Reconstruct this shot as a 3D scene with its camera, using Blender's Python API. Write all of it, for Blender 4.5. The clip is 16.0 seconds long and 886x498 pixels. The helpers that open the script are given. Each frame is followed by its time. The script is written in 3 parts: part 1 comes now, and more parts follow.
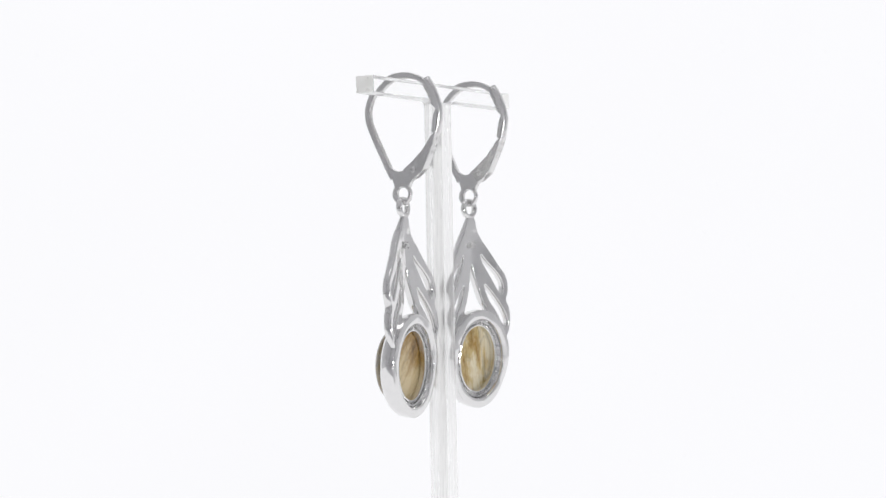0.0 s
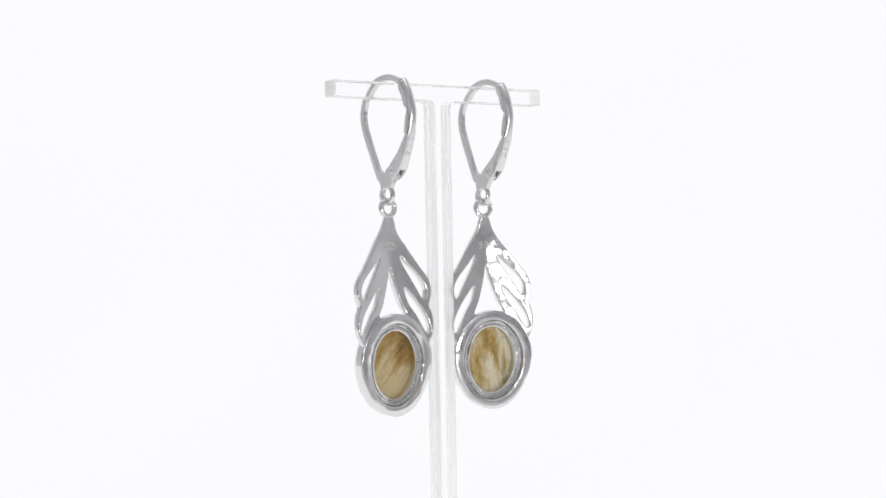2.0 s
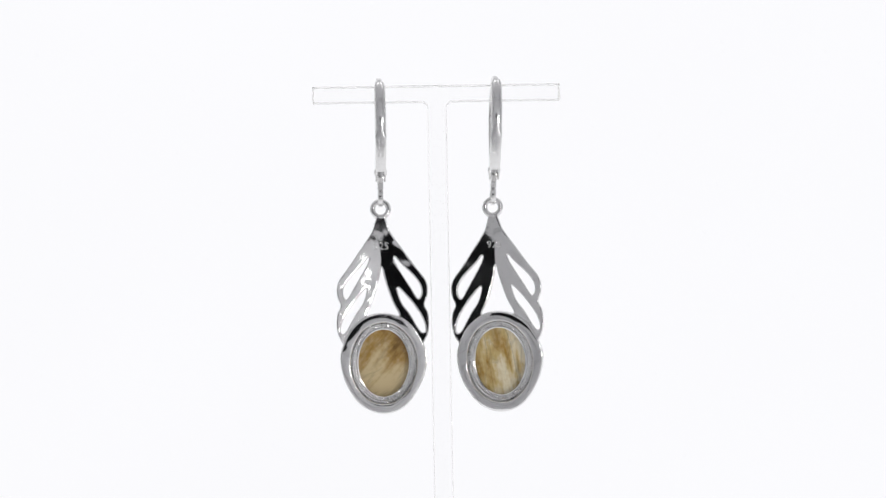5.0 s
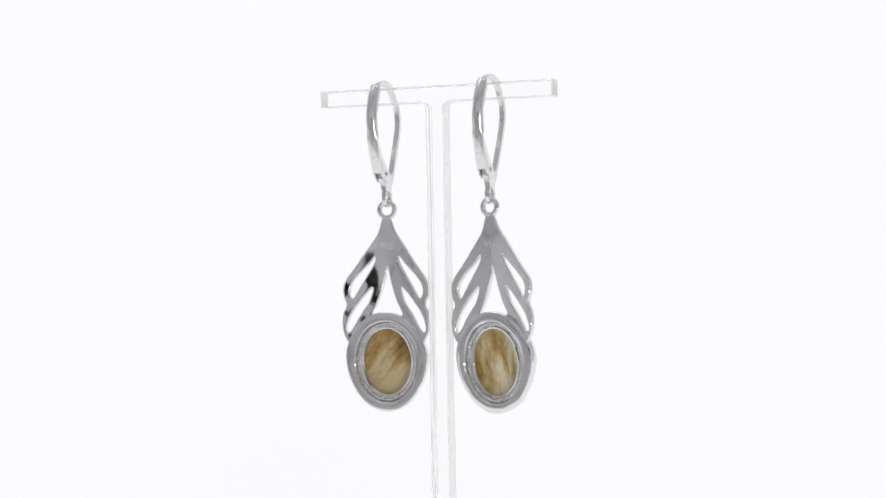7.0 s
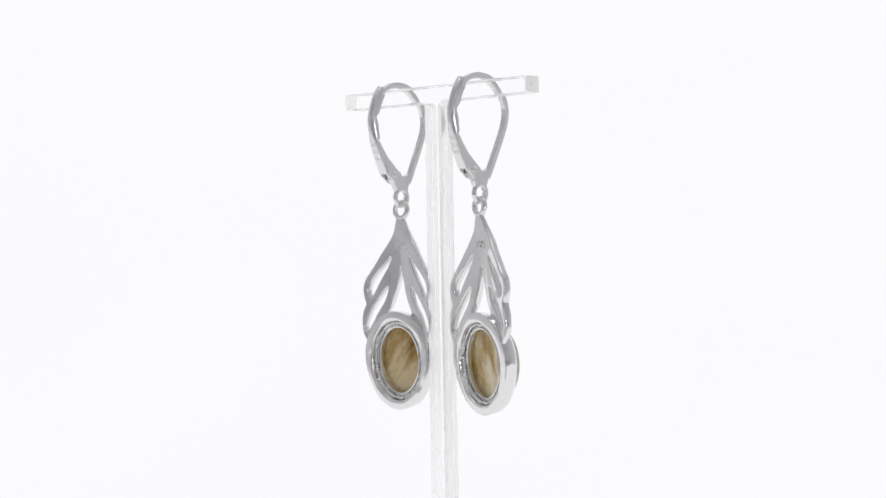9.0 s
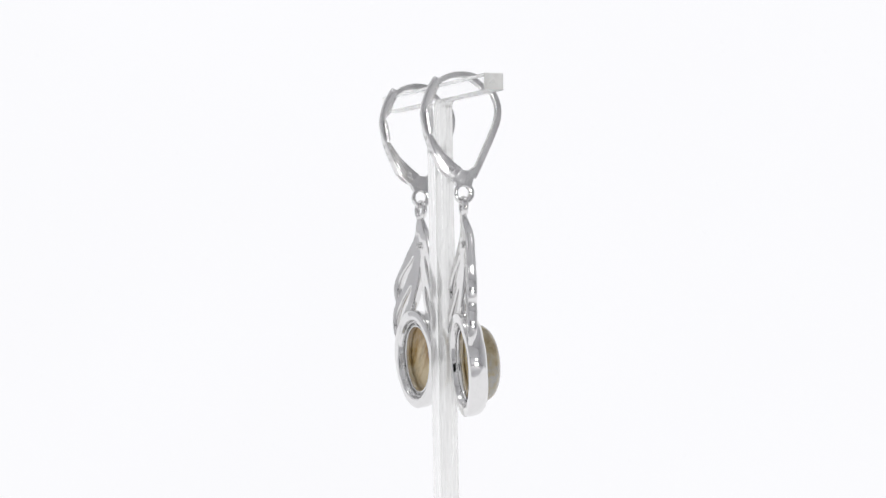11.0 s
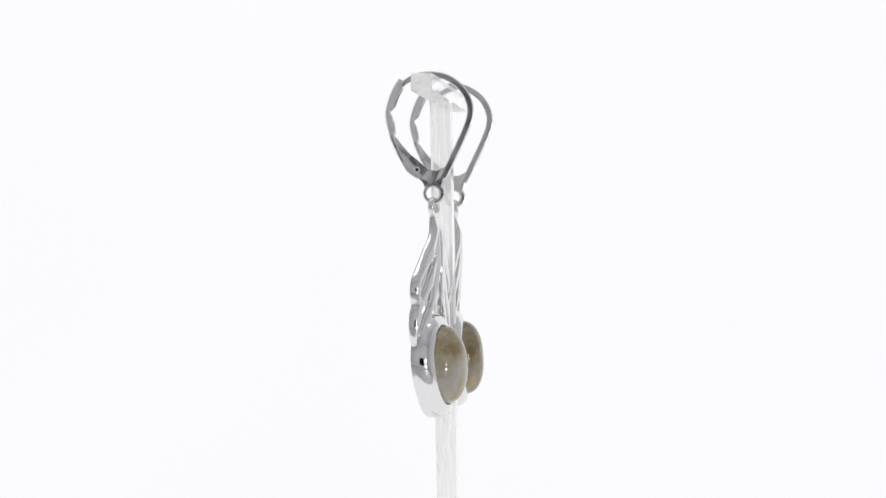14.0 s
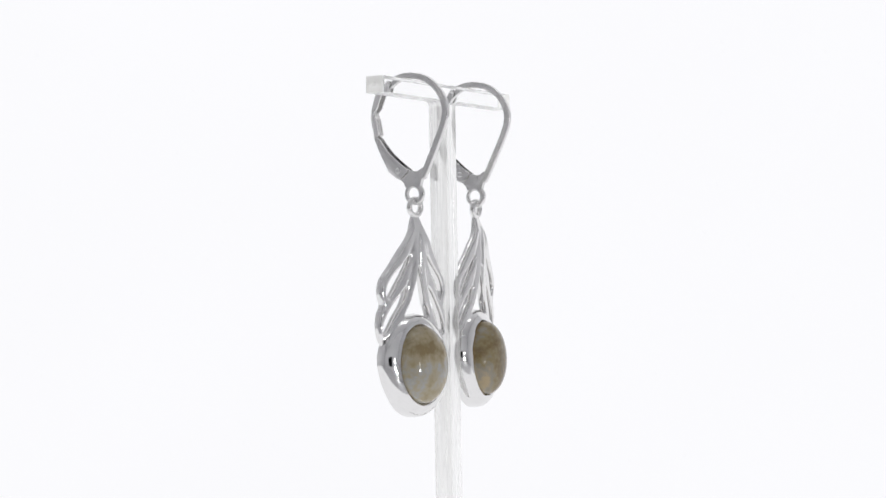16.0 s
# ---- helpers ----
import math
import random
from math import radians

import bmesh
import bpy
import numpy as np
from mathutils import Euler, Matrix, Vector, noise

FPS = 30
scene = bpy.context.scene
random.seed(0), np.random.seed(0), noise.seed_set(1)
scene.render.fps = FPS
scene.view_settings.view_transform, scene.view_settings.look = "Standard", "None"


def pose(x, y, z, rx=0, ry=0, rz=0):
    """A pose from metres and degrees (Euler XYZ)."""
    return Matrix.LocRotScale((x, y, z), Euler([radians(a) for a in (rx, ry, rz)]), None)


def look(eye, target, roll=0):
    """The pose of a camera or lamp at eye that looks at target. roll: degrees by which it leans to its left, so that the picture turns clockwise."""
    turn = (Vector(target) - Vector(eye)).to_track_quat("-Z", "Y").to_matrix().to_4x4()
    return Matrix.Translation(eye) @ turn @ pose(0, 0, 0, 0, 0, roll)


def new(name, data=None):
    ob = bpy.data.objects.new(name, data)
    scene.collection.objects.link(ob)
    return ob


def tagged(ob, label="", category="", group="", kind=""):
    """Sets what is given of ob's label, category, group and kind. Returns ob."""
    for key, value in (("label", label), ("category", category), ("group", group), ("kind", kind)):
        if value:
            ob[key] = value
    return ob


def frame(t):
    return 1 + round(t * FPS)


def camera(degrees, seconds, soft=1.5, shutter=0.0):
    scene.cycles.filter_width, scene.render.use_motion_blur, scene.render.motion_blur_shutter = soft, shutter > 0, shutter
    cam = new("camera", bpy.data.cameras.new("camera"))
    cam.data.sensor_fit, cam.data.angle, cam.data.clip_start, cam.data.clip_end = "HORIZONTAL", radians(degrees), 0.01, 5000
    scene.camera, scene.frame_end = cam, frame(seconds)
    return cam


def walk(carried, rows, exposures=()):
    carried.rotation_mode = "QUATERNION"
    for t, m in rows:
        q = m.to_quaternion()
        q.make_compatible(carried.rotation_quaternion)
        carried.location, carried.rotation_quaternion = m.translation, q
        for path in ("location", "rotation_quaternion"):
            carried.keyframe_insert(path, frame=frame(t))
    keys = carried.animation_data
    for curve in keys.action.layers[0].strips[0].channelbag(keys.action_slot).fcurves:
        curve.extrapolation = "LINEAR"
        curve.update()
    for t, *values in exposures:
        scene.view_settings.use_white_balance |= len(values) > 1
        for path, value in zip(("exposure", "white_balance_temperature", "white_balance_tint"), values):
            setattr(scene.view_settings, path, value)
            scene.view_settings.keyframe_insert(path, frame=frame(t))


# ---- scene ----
# One unit of the plan below is a millimetre; MM turns it into metres.
MM = 0.001
EYE_Z = 75.0            # height of the lens over the shooting table, mm
BAR_TOP, BAR_BOTTOM = 26.62, 24.17   # crossbar, heights relative to the lens, mm

# ---------------------------------------------------------------- camera
cam = camera(29.574, 16.0, soft=1.5)
CAM = look((0.00009, -0.25886, EYE_Z * MM), (0.00009, 0, EYE_Z * MM + 0.25886 * math.tan(radians(0.3205))), -1.037)
walk(cam, [(0, CAM), (16.0, CAM)])


def turn(t):
    """The turntable's angle in degrees at t seconds."""
    return 56.82 - 11.096 * t


# ---------------------------------------------------------------- world and light
world = bpy.data.worlds.new("dark_studio")
scene.world = world
world.use_nodes = True
world.node_tree.nodes["Background"].inputs[0].default_value = (0.5, 0.52, 0.55, 1)
world.node_tree.nodes["Background"].inputs[1].default_value = 0.02


def area_lamp(name, eye, target, sx, sy, watts, colour=(1, 1, 1)):
    data = bpy.data.lights.new(name, "AREA")
    data.shape, data.size, data.size_y, data.energy, data.color = "RECTANGLE", sx, sy, watts, colour
    ob = new(name, data)
    ob.matrix_world = look(eye, target)
    return ob


# small LED panels beside the camera and one added fill lamp under the tent's roof
area_lamp("led_panel", (0.170, -0.274, 0.031), (0, 0, 0.065), 0.036, 0.026, 0.14)
area_lamp("led_panel", (0.175, -0.272, 0.088), (0, 0, 0.075), 0.040, 0.024, 0.03)
area_lamp("roof_fill", (0, -0.02, 0.385), (0, 0.0, 0), 0.36, 0.06, 0.12)

# ---------------------------------------------------------------- materials


def material(name, base, rough=0.5, metal=0.0, vary=0.08, grain=200.0, bump=0.0, spread=0.06, coarse=25.0, deep=0.0002):
    """A surface with two scales of variation in colour and gloss, and fine relief."""
    m = bpy.data.materials.new(name)
    m.use_nodes = True
    nt = m.node_tree
    b = nt.nodes["Principled BSDF"]
    tc = nt.nodes.new("ShaderNodeTexCoord")
    n1, n2 = nt.nodes.new("ShaderNodeTexNoise"), nt.nodes.new("ShaderNodeTexNoise")
    n1.inputs["Scale"].default_value, n2.inputs["Scale"].default_value = grain, coarse
    n1.inputs["Detail"].default_value = n2.inputs["Detail"].default_value = 4
    for n in (n1, n2):
        nt.links.new(tc.outputs["Object"], n.inputs["Vector"])
    mix = nt.nodes.new("ShaderNodeMath")
    mix.operation = "ADD"
    nt.links.new(n1.outputs["Fac"], mix.inputs[0])
    nt.links.new(n2.outputs["Fac"], mix.inputs[1])
    ramp = nt.nodes.new("ShaderNodeMapRange")
    ramp.inputs["From Min"].default_value, ramp.inputs["From Max"].default_value = 0.6, 1.4
    ramp.inputs["To Min"].default_value, ramp.inputs["To Max"].default_value = 1 - vary, 1 + vary
    nt.links.new(mix.outputs[0], ramp.inputs["Value"])
    col = nt.nodes.new("ShaderNodeVectorMath")
    col.operation = "SCALE"
    col.inputs[0].default_value = base
    nt.links.new(ramp.outputs[0], col.inputs["Scale"])
    nt.links.new(col.outputs[0], b.inputs["Base Color"])
    r = nt.nodes.new("ShaderNodeMapRange")
    r.inputs["From Min"].default_value, r.inputs["From Max"].default_value = 0.35, 0.65
    r.inputs["To Min"].default_value, r.inputs["To Max"].default_value = max(rough - spread, 0.0), rough + spread
    nt.links.new(n2.outputs["Fac"], r.inputs["Value"])
    nt.links.new(r.outputs[0], b.inputs["Roughness"])
    b.inputs["Metallic"].default_value = metal
    if bump:
        bp = nt.nodes.new("ShaderNodeBump")
        bp.inputs["Strength"].default_value, bp.inputs["Distance"].default_value = bump, deep
        nt.links.new(n1.outputs["Fac"], bp.inputs["Height"])
        nt.links.new(bp.outputs[0], b.inputs["Normal"])
    return m


SILVER = material("polished_silver", (0.765, 0.76, 0.755), 0.09, 1.0, 0.03, 900, 0.03, 0.03, 160)
SILVER_SATIN = material("tumbled_silver", (0.75, 0.745, 0.74), 0.21, 1.0, 0.03, 1200, 0.12, 0.05, 220)
SILVER_ROUGH = material("stippled_silver", (0.77, 0.765, 0.755), 0.16, 1.0, 0.05, 2200, 0.9, 0.05, 300, 0.0005)
CLOTH = material("white_tent_cloth", (0.73, 0.73, 0.74), 0.85, 0, 0.03, 400, 0.1)
DARK_WALL = material("unlit_room_black", (0.03, 0.03, 0.032), 0.8, 0, 0.1, 60)


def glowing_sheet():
    """White shooting table and backdrop: an added glow stands in for the light falling on them."""
    m = bpy.data.materials.new("self_lit_white_sweep")
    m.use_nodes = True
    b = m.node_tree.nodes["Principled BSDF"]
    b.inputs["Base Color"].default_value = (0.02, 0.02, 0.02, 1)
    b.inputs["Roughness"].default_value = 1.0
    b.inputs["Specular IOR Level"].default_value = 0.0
    # added emission keeps the white even, in place of lamps on the sheet
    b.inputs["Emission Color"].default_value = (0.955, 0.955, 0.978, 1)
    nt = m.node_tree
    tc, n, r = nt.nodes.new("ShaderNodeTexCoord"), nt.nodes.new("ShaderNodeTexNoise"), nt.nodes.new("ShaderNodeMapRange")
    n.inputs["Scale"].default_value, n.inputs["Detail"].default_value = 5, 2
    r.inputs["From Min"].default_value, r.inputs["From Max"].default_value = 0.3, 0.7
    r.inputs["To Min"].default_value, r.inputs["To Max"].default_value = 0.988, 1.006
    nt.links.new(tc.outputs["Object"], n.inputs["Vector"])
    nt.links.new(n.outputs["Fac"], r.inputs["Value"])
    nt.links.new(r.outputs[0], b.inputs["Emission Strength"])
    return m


SELF_LIT_WHITE = glowing_sheet()


def acrylic(name, rough, tint, clear=1.0, ior=1.49, relief=0.02):
    m = bpy.data.materials.new(name)
    m.use_nodes = True
    nt = m.node_tree
    b = nt.nodes["Principled BSDF"]
    b.inputs["Base Color"].default_value = tint
    b.inputs["Transmission Weight"].default_value = clear
    b.inputs["IOR"].default_value = ior
    tc, n = nt.nodes.new("ShaderNodeTexCoord"), nt.nodes.new("ShaderNodeTexNoise")
    n.inputs["Scale"].default_value, n.inputs["Detail"].default_value = 700, 5
    nt.links.new(tc.outputs["Object"], n.inputs["Vector"])
    r = nt.nodes.new("ShaderNodeMapRange")
    r.inputs["From Min"].default_value, r.inputs["From Max"].default_value = 0.35, 0.7
    r.inputs["To Min"].default_value, r.inputs["To Max"].default_value = rough * 0.85, rough * 1.15
    nt.links.new(n.outputs["Fac"], r.inputs["Value"])
    nt.links.new(r.outputs[0], b.inputs["Roughness"])
    bp = nt.nodes.new("ShaderNodeBump")
    bp.inputs["Strength"].default_value, bp.inputs["Distance"].default_value = relief, 0.0001
    nt.links.new(n.outputs["Fac"], bp.inputs["Height"])
    nt.links.new(bp.outputs[0], b.inputs["Normal"])
    return m


ACRYLIC = acrylic("clear_acrylic", 0.01, (0.99, 0.99, 0.99, 1), 1.0, 1.12)


def sanded(m, share, tint, streaks=0.0):
    """Lets part of a cut acrylic face scatter the light that comes through it."""
    nt = m.node_tree
    out, b = nt.nodes["Material Output"], nt.nodes["Principled BSDF"]
    tr, mix = nt.nodes.new("ShaderNodeBsdfTranslucent"), nt.nodes.new("ShaderNodeMixShader")
    tr.inputs["Color"].default_value = tint
    mix.inputs[0].default_value = share
    if streaks:
        tc, mp = nt.nodes.new("ShaderNodeTexCoord"), nt.nodes.new("ShaderNodeMapping")
        mp.inputs["Scale"].default_value = (1000, 1000, 50)
        noise, rng = nt.nodes.new("ShaderNodeTexNoise"), nt.nodes.new("ShaderNodeMapRange")
        noise.inputs["Scale"].default_value = 1.0
        noise.inputs["Detail"].default_value = 4.0
        noise.inputs["Roughness"].default_value = 0.65
        rng.inputs["From Min"].default_value, rng.inputs["From Max"].default_value = 0.36, 0.66
        rng.inputs["To Min"].default_value, rng.inputs["To Max"].default_value = share - streaks, share + streaks
        nt.links.new(tc.outputs["Object"], mp.inputs["Vector"])
        nt.links.new(mp.outputs[0], noise.inputs["Vector"])
        nt.links.new(noise.outputs["Fac"], rng.inputs["Value"])
        nt.links.new(rng.outputs[0], mix.inputs[0])
    nt.links.new(b.outputs[0], mix.inputs[1])
    nt.links.new(tr.outputs[0], mix.inputs[2])
    nt.links.new(mix.outputs[0], out.inputs["Surface"])
    return m


ACRYLIC_CUT = sanded(acrylic("frosted_acrylic_edge", 0.2, (0.995, 0.995, 0.985, 1), 1.0, 1.12, 0.03), 0.40, (0.95, 0.95, 0.935, 1), 0.17)
ACRYLIC_END = sanded(acrylic("sanded_acrylic_end", 0.3, (0.99, 0.99, 0.97, 1), 1.0, 1.12, 0.03), 0.85, (0.99, 0.99, 0.96, 1))


def feldspar(name, seed, streak_turn, sharp, dark, mid_tone, light, cloud_scale, streak_share, drift, dome_tones, cracks):
    """Opaque brown feldspar with clouds and cleavage streaks; golden transmitted light behind and grey-blue sheen on
    the dome are painted in.
    """
    m = bpy.data.materials.new(name)
    m.use_nodes = True
    nt = m.node_tree
    b = nt.nodes["Principled BSDF"]
    tc = nt.nodes.new("ShaderNodeTexCoord")
    mp = nt.nodes.new("ShaderNodeMapping")
    mp.inputs["Location"].default_value = (seed, seed * 0.7, seed * 1.3)
    nt.links.new(tc.outputs["Object"], mp.inputs["Vector"])

    def noise_at(vector, scale, detail, rough=0.5, warp=0.0):
        n = nt.nodes.new("ShaderNodeTexNoise")
        n.inputs["Scale"].default_value, n.inputs["Detail"].default_value = scale, detail
        n.inputs["Roughness"].default_value, n.inputs["Distortion"].default_value = rough, warp
        nt.links.new(vector, n.inputs["Vector"])
        return n

    def stretched(turn_deg, sx, sy, sz):
        ms = nt.nodes.new("ShaderNodeMapping")
        ms.vector_type = "TEXTURE"
        ms.inputs["Rotation"].default_value = (0, radians(turn_deg), 0)
        ms.inputs["Scale"].default_value = (sx, sy, sz)
        nt.links.new(mp.outputs[0], ms.inputs["Vector"])
        return ms.outputs[0]

    cloud = noise_at(stretched(streak_turn, 1.0, 3.0, 2.6), cloud_scale, 3, 0.45, 0.6)
    streak = noise_at(stretched(streak_turn, 1.0, 4.0, 7.0), 900, 6, 0.6, 0.3)
    speck = noise_at(mp.outputs[0], 1700, 3)

    def blend(a, k, c):
        n = nt.nodes.new("ShaderNodeMath")
        n.operation = "MULTIPLY_ADD"
        n.inputs[1].default_value = k
        nt.links.new(a, n.inputs[0])
        nt.links.new(c, n.inputs[2])
        return n.outputs[0]

    slope = nt.nodes.new("ShaderNodeVectorMath")
    slope.operation = "DOT_PRODUCT"
    slope.inputs[1].default_value = drift
    nt.links.new(tc.outputs["Object"], slope.inputs[0])
    across = nt.nodes.new("ShaderNodeMath")
    across.operation = "ADD"
    nt.links.new(cloud.outputs["Fac"], across.inputs[0])
    nt.links.new(slope.outputs["Value"], across.inputs[1])
    value = blend(speck.outputs["Fac"], 0.16, blend(streak.outputs["Fac"], streak_share, across.outputs["Value"]))

    def tones(stops, source):
        r = nt.nodes.new("ShaderNodeValToRGB")
        e = r.color_ramp.elements
        e[0].position, e[0].color = stops[0]
        e[1].position, e[1].color = stops[-1]
        for place, colour in stops[1:-1]:
            e.new(place).color = colour
        nt.links.new(source, r.inputs["Fac"])
        return r

    c = 0.58 + 0.5 * streak_share
    back = tones([(c - sharp, dark), (c - 0.02, mid_tone), (c + sharp, light)], value)
    haze = noise_at(mp.outputs[0], 170, 4, 0.5, 0.2)
    body = blend(streak.outputs["Fac"], 0.15, blend(speck.outputs["Fac"], 0.16, haze.outputs["Fac"]))
    dome = tones(dome_tones, body)
    sep = nt.nodes.new("ShaderNodeSeparateXYZ")
    nt.links.new(tc.outputs["Object"], sep.inputs[0])
    # colour by depth imitates light through the back and sheen on the dome
    deep = nt.nodes.new("ShaderNodeMapRange")
    deep.inputs["From Min"].default_value, deep.inputs["From Max"].default_value = 0.0012, 0.0028
    nt.links.new(sep.outputs["Y"], deep.inputs["Value"])
    mix = nt.nodes.new("ShaderNodeMix")
    mix.data_type = "RGBA"
    nt.links.new(deep.outputs[0], mix.inputs["Factor"])
    nt.links.new(dome.outputs[0], mix.inputs["B"])
    vein = noise_at(stretched(streak_turn + 8, 1.0, 3.0, 4.0), 330, 4, 0.55, 0.8)
    off = nt.nodes.new("ShaderNodeMath")
    off.operation = "SUBTRACT"
    off.inputs[1].default_value = 0.47
    nt.links.new(vein.outputs["Fac"], off.inputs[0])
    thin = nt.nodes.new("ShaderNodeMath")
    thin.operation = "ABSOLUTE"
    nt.links.new(off.outputs[0], thin.inputs[0])
    crack = nt.nodes.new("ShaderNodeMapRange")
    crack.inputs["From Max"].default_value = 0.035
    crack.inputs["To Min"].default_value, crack.inputs["To Max"].default_value = 0.80, 1.0
    nt.links.new(thin.outputs[0], crack.inputs["Value"])
    fracture = noise_at(stretched(streak_turn, 1.0, 3.0, 9.0), 300, 2, 0.5, 0.3)
    level = nt.nodes.new("ShaderNodeMath")
    level.operation = "SUBTRACT"
    level.inputs[1].default_value = 0.52
    nt.links.new(fracture.outputs["Fac"], level.inputs[0])
    line = nt.nodes.new("ShaderNodeMath")
    line.operation = "ABSOLUTE"
    nt.links.new(level.outputs[0], line.inputs[0])
    gate = nt.nodes.new("ShaderNodeMapRange")
    gate.inputs["From Min"].default_value, gate.inputs["From Max"].default_value = 0.004, 0.018
    gate.inputs["To Min"].default_value, gate.inputs["To Max"].default_value = 1.0 - cracks, 1.0
    nt.links.new(line.outputs[0], gate.inputs["Value"])
    both = nt.nodes.new("ShaderNodeMath")
    both.operation = "MULTIPLY"
    nt.links.new(crack.outputs[0], both.inputs[0])
    nt.links.new(gate.outputs[0], both.inputs[1])
    tone = nt.nodes.new("ShaderNodeVectorMath")
    tone.operation = "SCALE"
    nt.links.new(back.outputs[0], tone.inputs[0])
    nt.links.new(both.outputs[0], tone.inputs["Scale"])
    nt.links.new(tone.outputs[0], mix.inputs["A"])
    nt.links.new(mix.outputs["Result"], b.inputs["Base Color"])
    b.inputs["Roughness"].default_value = 0.05
    b.inputs["IOR"].default_value = 1.56
    bp = nt.nodes.new("ShaderNodeBump")
    bp.inputs["Strength"].default_value, bp.inputs["Distance"].default_value = 0.05, 0.0001
    nt.links.new(streak.outputs["Fac"], bp.inputs["Height"])
    nt.links.new(bp.outputs[0], b.inputs["Normal"])
    return m


# ---------------------------------------------------------------- mesh helpers


def mesh_object(name, bm, materials, smooth=True, angle=35):
    me = bpy.data.meshes.new(name)
    bmesh.ops.scale(bm, vec=(MM, MM, MM), verts=bm.verts)
    for f in bm.faces:
        f.smooth = smooth
    for e in bm.edges:
        if len(e.link_faces) == 2 and e.calc_face_angle(0) > radians(angle):
            e.smooth = False
    bm.to_mesh(me)
    bm.free()
    for m in materials if isinstance(materials, (list, tuple)) else [materials]:
        me.materials.append(m)
    return new(name, me)


def part(name, bm, mat, parent, label="", at=None):
    ob = mesh_object(name, bm, mat)
    ob.parent = parent
    if at is not None:
        ob.matrix_basis = at
    return tagged(ob, label)


def smooth_loop(points, step, closed=True):
    """A Catmull-Rom curve through the points, at even steps."""
    p = [np.array(q, float) for q in points]
    n, out = len(p), []
    for i in range(n if closed else n - 1):
        if closed:
            a, b, c, d = (p[(i + k - 1) % n] for k in range(4))
        else:
            a, b, c, d = p[max(i - 1, 0)], p[i], p[i + 1], p[min(i + 2, n - 1)]
        k = max(2, int(np.linalg.norm(c - b) / step))
        for j in range(k):
            u = j / k
            out.append(0.5 * (2 * b + (c - a) * u + (2 * a - 5 * b + 4 * c - d) * u * u + (3 * b - a - 3 * c + d) * u ** 3))
    if not closed:
        out.append(p[-1])
    return out


def puff(v, power):
    """Squares off a circle's coordinate."""
    return math.copysign(abs(v) ** power, v)


def box_profile(r):
    """A square of half width 1 with corners of radius r and a support point beside each corner."""
    out = []
    for k in range(4):
        turn_k = k * math.pi / 2
        pts = [(1, 0.9 - r)] + [(1 - r + r * math.cos(a), 1 - r + r * math.sin(a)) for a in np.linspace(0, math.pi / 2, 5)] + [(0.9 - r, 1)]
        out += [(x * math.cos(turn_k) - z * math.sin(turn_k), x * math.sin(turn_k) + z * math.cos(turn_k)) for x, z in pts]
    return out


def tube(bm, path, size, across=(1, 0, 0), sides=14, closed=False, cap=True, square=1.0, flat=0.0):
    """Sweeps an ellipse, or a rounded box with corners of the share `flat`, along a path. size(u) gives its half width along `across` and its half thickness."""
    rings, n = [], len(path)
    across = Vector(across).normalized()
    for i, q in enumerate(path):
        q = Vector(q)
        if closed:
            d = Vector(path[(i + 1) % n]) - Vector(path[i - 1])
        else:
            d = Vector(path[min(i + 1, n - 1)]) - Vector(path[max(i - 1, 0)])
        side = d.cross(across).normalized()
        w, h = size(i / max(n - 1, 1))
        if flat:
            rings.append([bm.verts.new(q + across * (w * a) + side * (h * b)) for a, b in box_profile(flat)])
            continue
        rings.append([bm.verts.new(q + across * (w * puff(math.cos(2 * math.pi * k / sides), square)) + side * (h * puff(math.sin(2 * math.pi * k / sides), square))) for k in range(sides)])
    for i in range(n if closed else n - 1):
        a, b = rings[i], rings[(i + 1) % n]
        m = len(a)
        for k in range(m):
            bm.faces.new((a[k], a[(k + 1) % m], b[(k + 1) % m], b[k]))
    if cap and not closed:
        bm.faces.new(rings[0][::-1])
        bm.faces.new(rings[-1])


def ring_path(centre, radius, u, v, n=28):
    c, u, v = Vector(centre), Vector(u), Vector(v)
    return [c + u * (radius * math.cos(2 * math.pi * k / n)) + v * (radius * math.sin(2 * math.pi * k / n)) for k in range(n)]


def plate(bm, outline, x0, x1, bevel=0.1):
    """A plate with its outline in the YZ plane, from x0 to x1, with softened edges."""
    lo = [bm.verts.new((x0, y, z)) for y, z in outline]
    hi = [bm.verts.new((x1, y, z)) for y, z in outline]
    faces = [bm.faces.new(lo), bm.faces.new(hi[::-1])]
    n = len(outline)
    for i in range(n):
        faces.append(bm.faces.new((lo[i], hi[i], hi[(i + 1) % n], lo[(i + 1) % n])))
    edges = {e for f in faces[:2] for e in f.edges}
    if bevel:
        bmesh.ops.bevel(bm, geom=list(edges), offset=bevel, segments=2, profile=0.5, affect="EDGES")


def inside(px, pz, loop):
    hit = np.zeros(len(px), bool)
    x, z = loop[:, 0], loop[:, 1]
    for i in range(len(loop)):
        x0, z0, x1, z1 = x[i], z[i], x[i - 1], z[i - 1]
        if z0 != z1:
            hit ^= ((z0 > pz) != (z1 > pz)) & (px < (x1 - x0) * (pz - z0) / (z1 - z0) + x0)
    return hit


# ---------------------------------------------------------------- setting


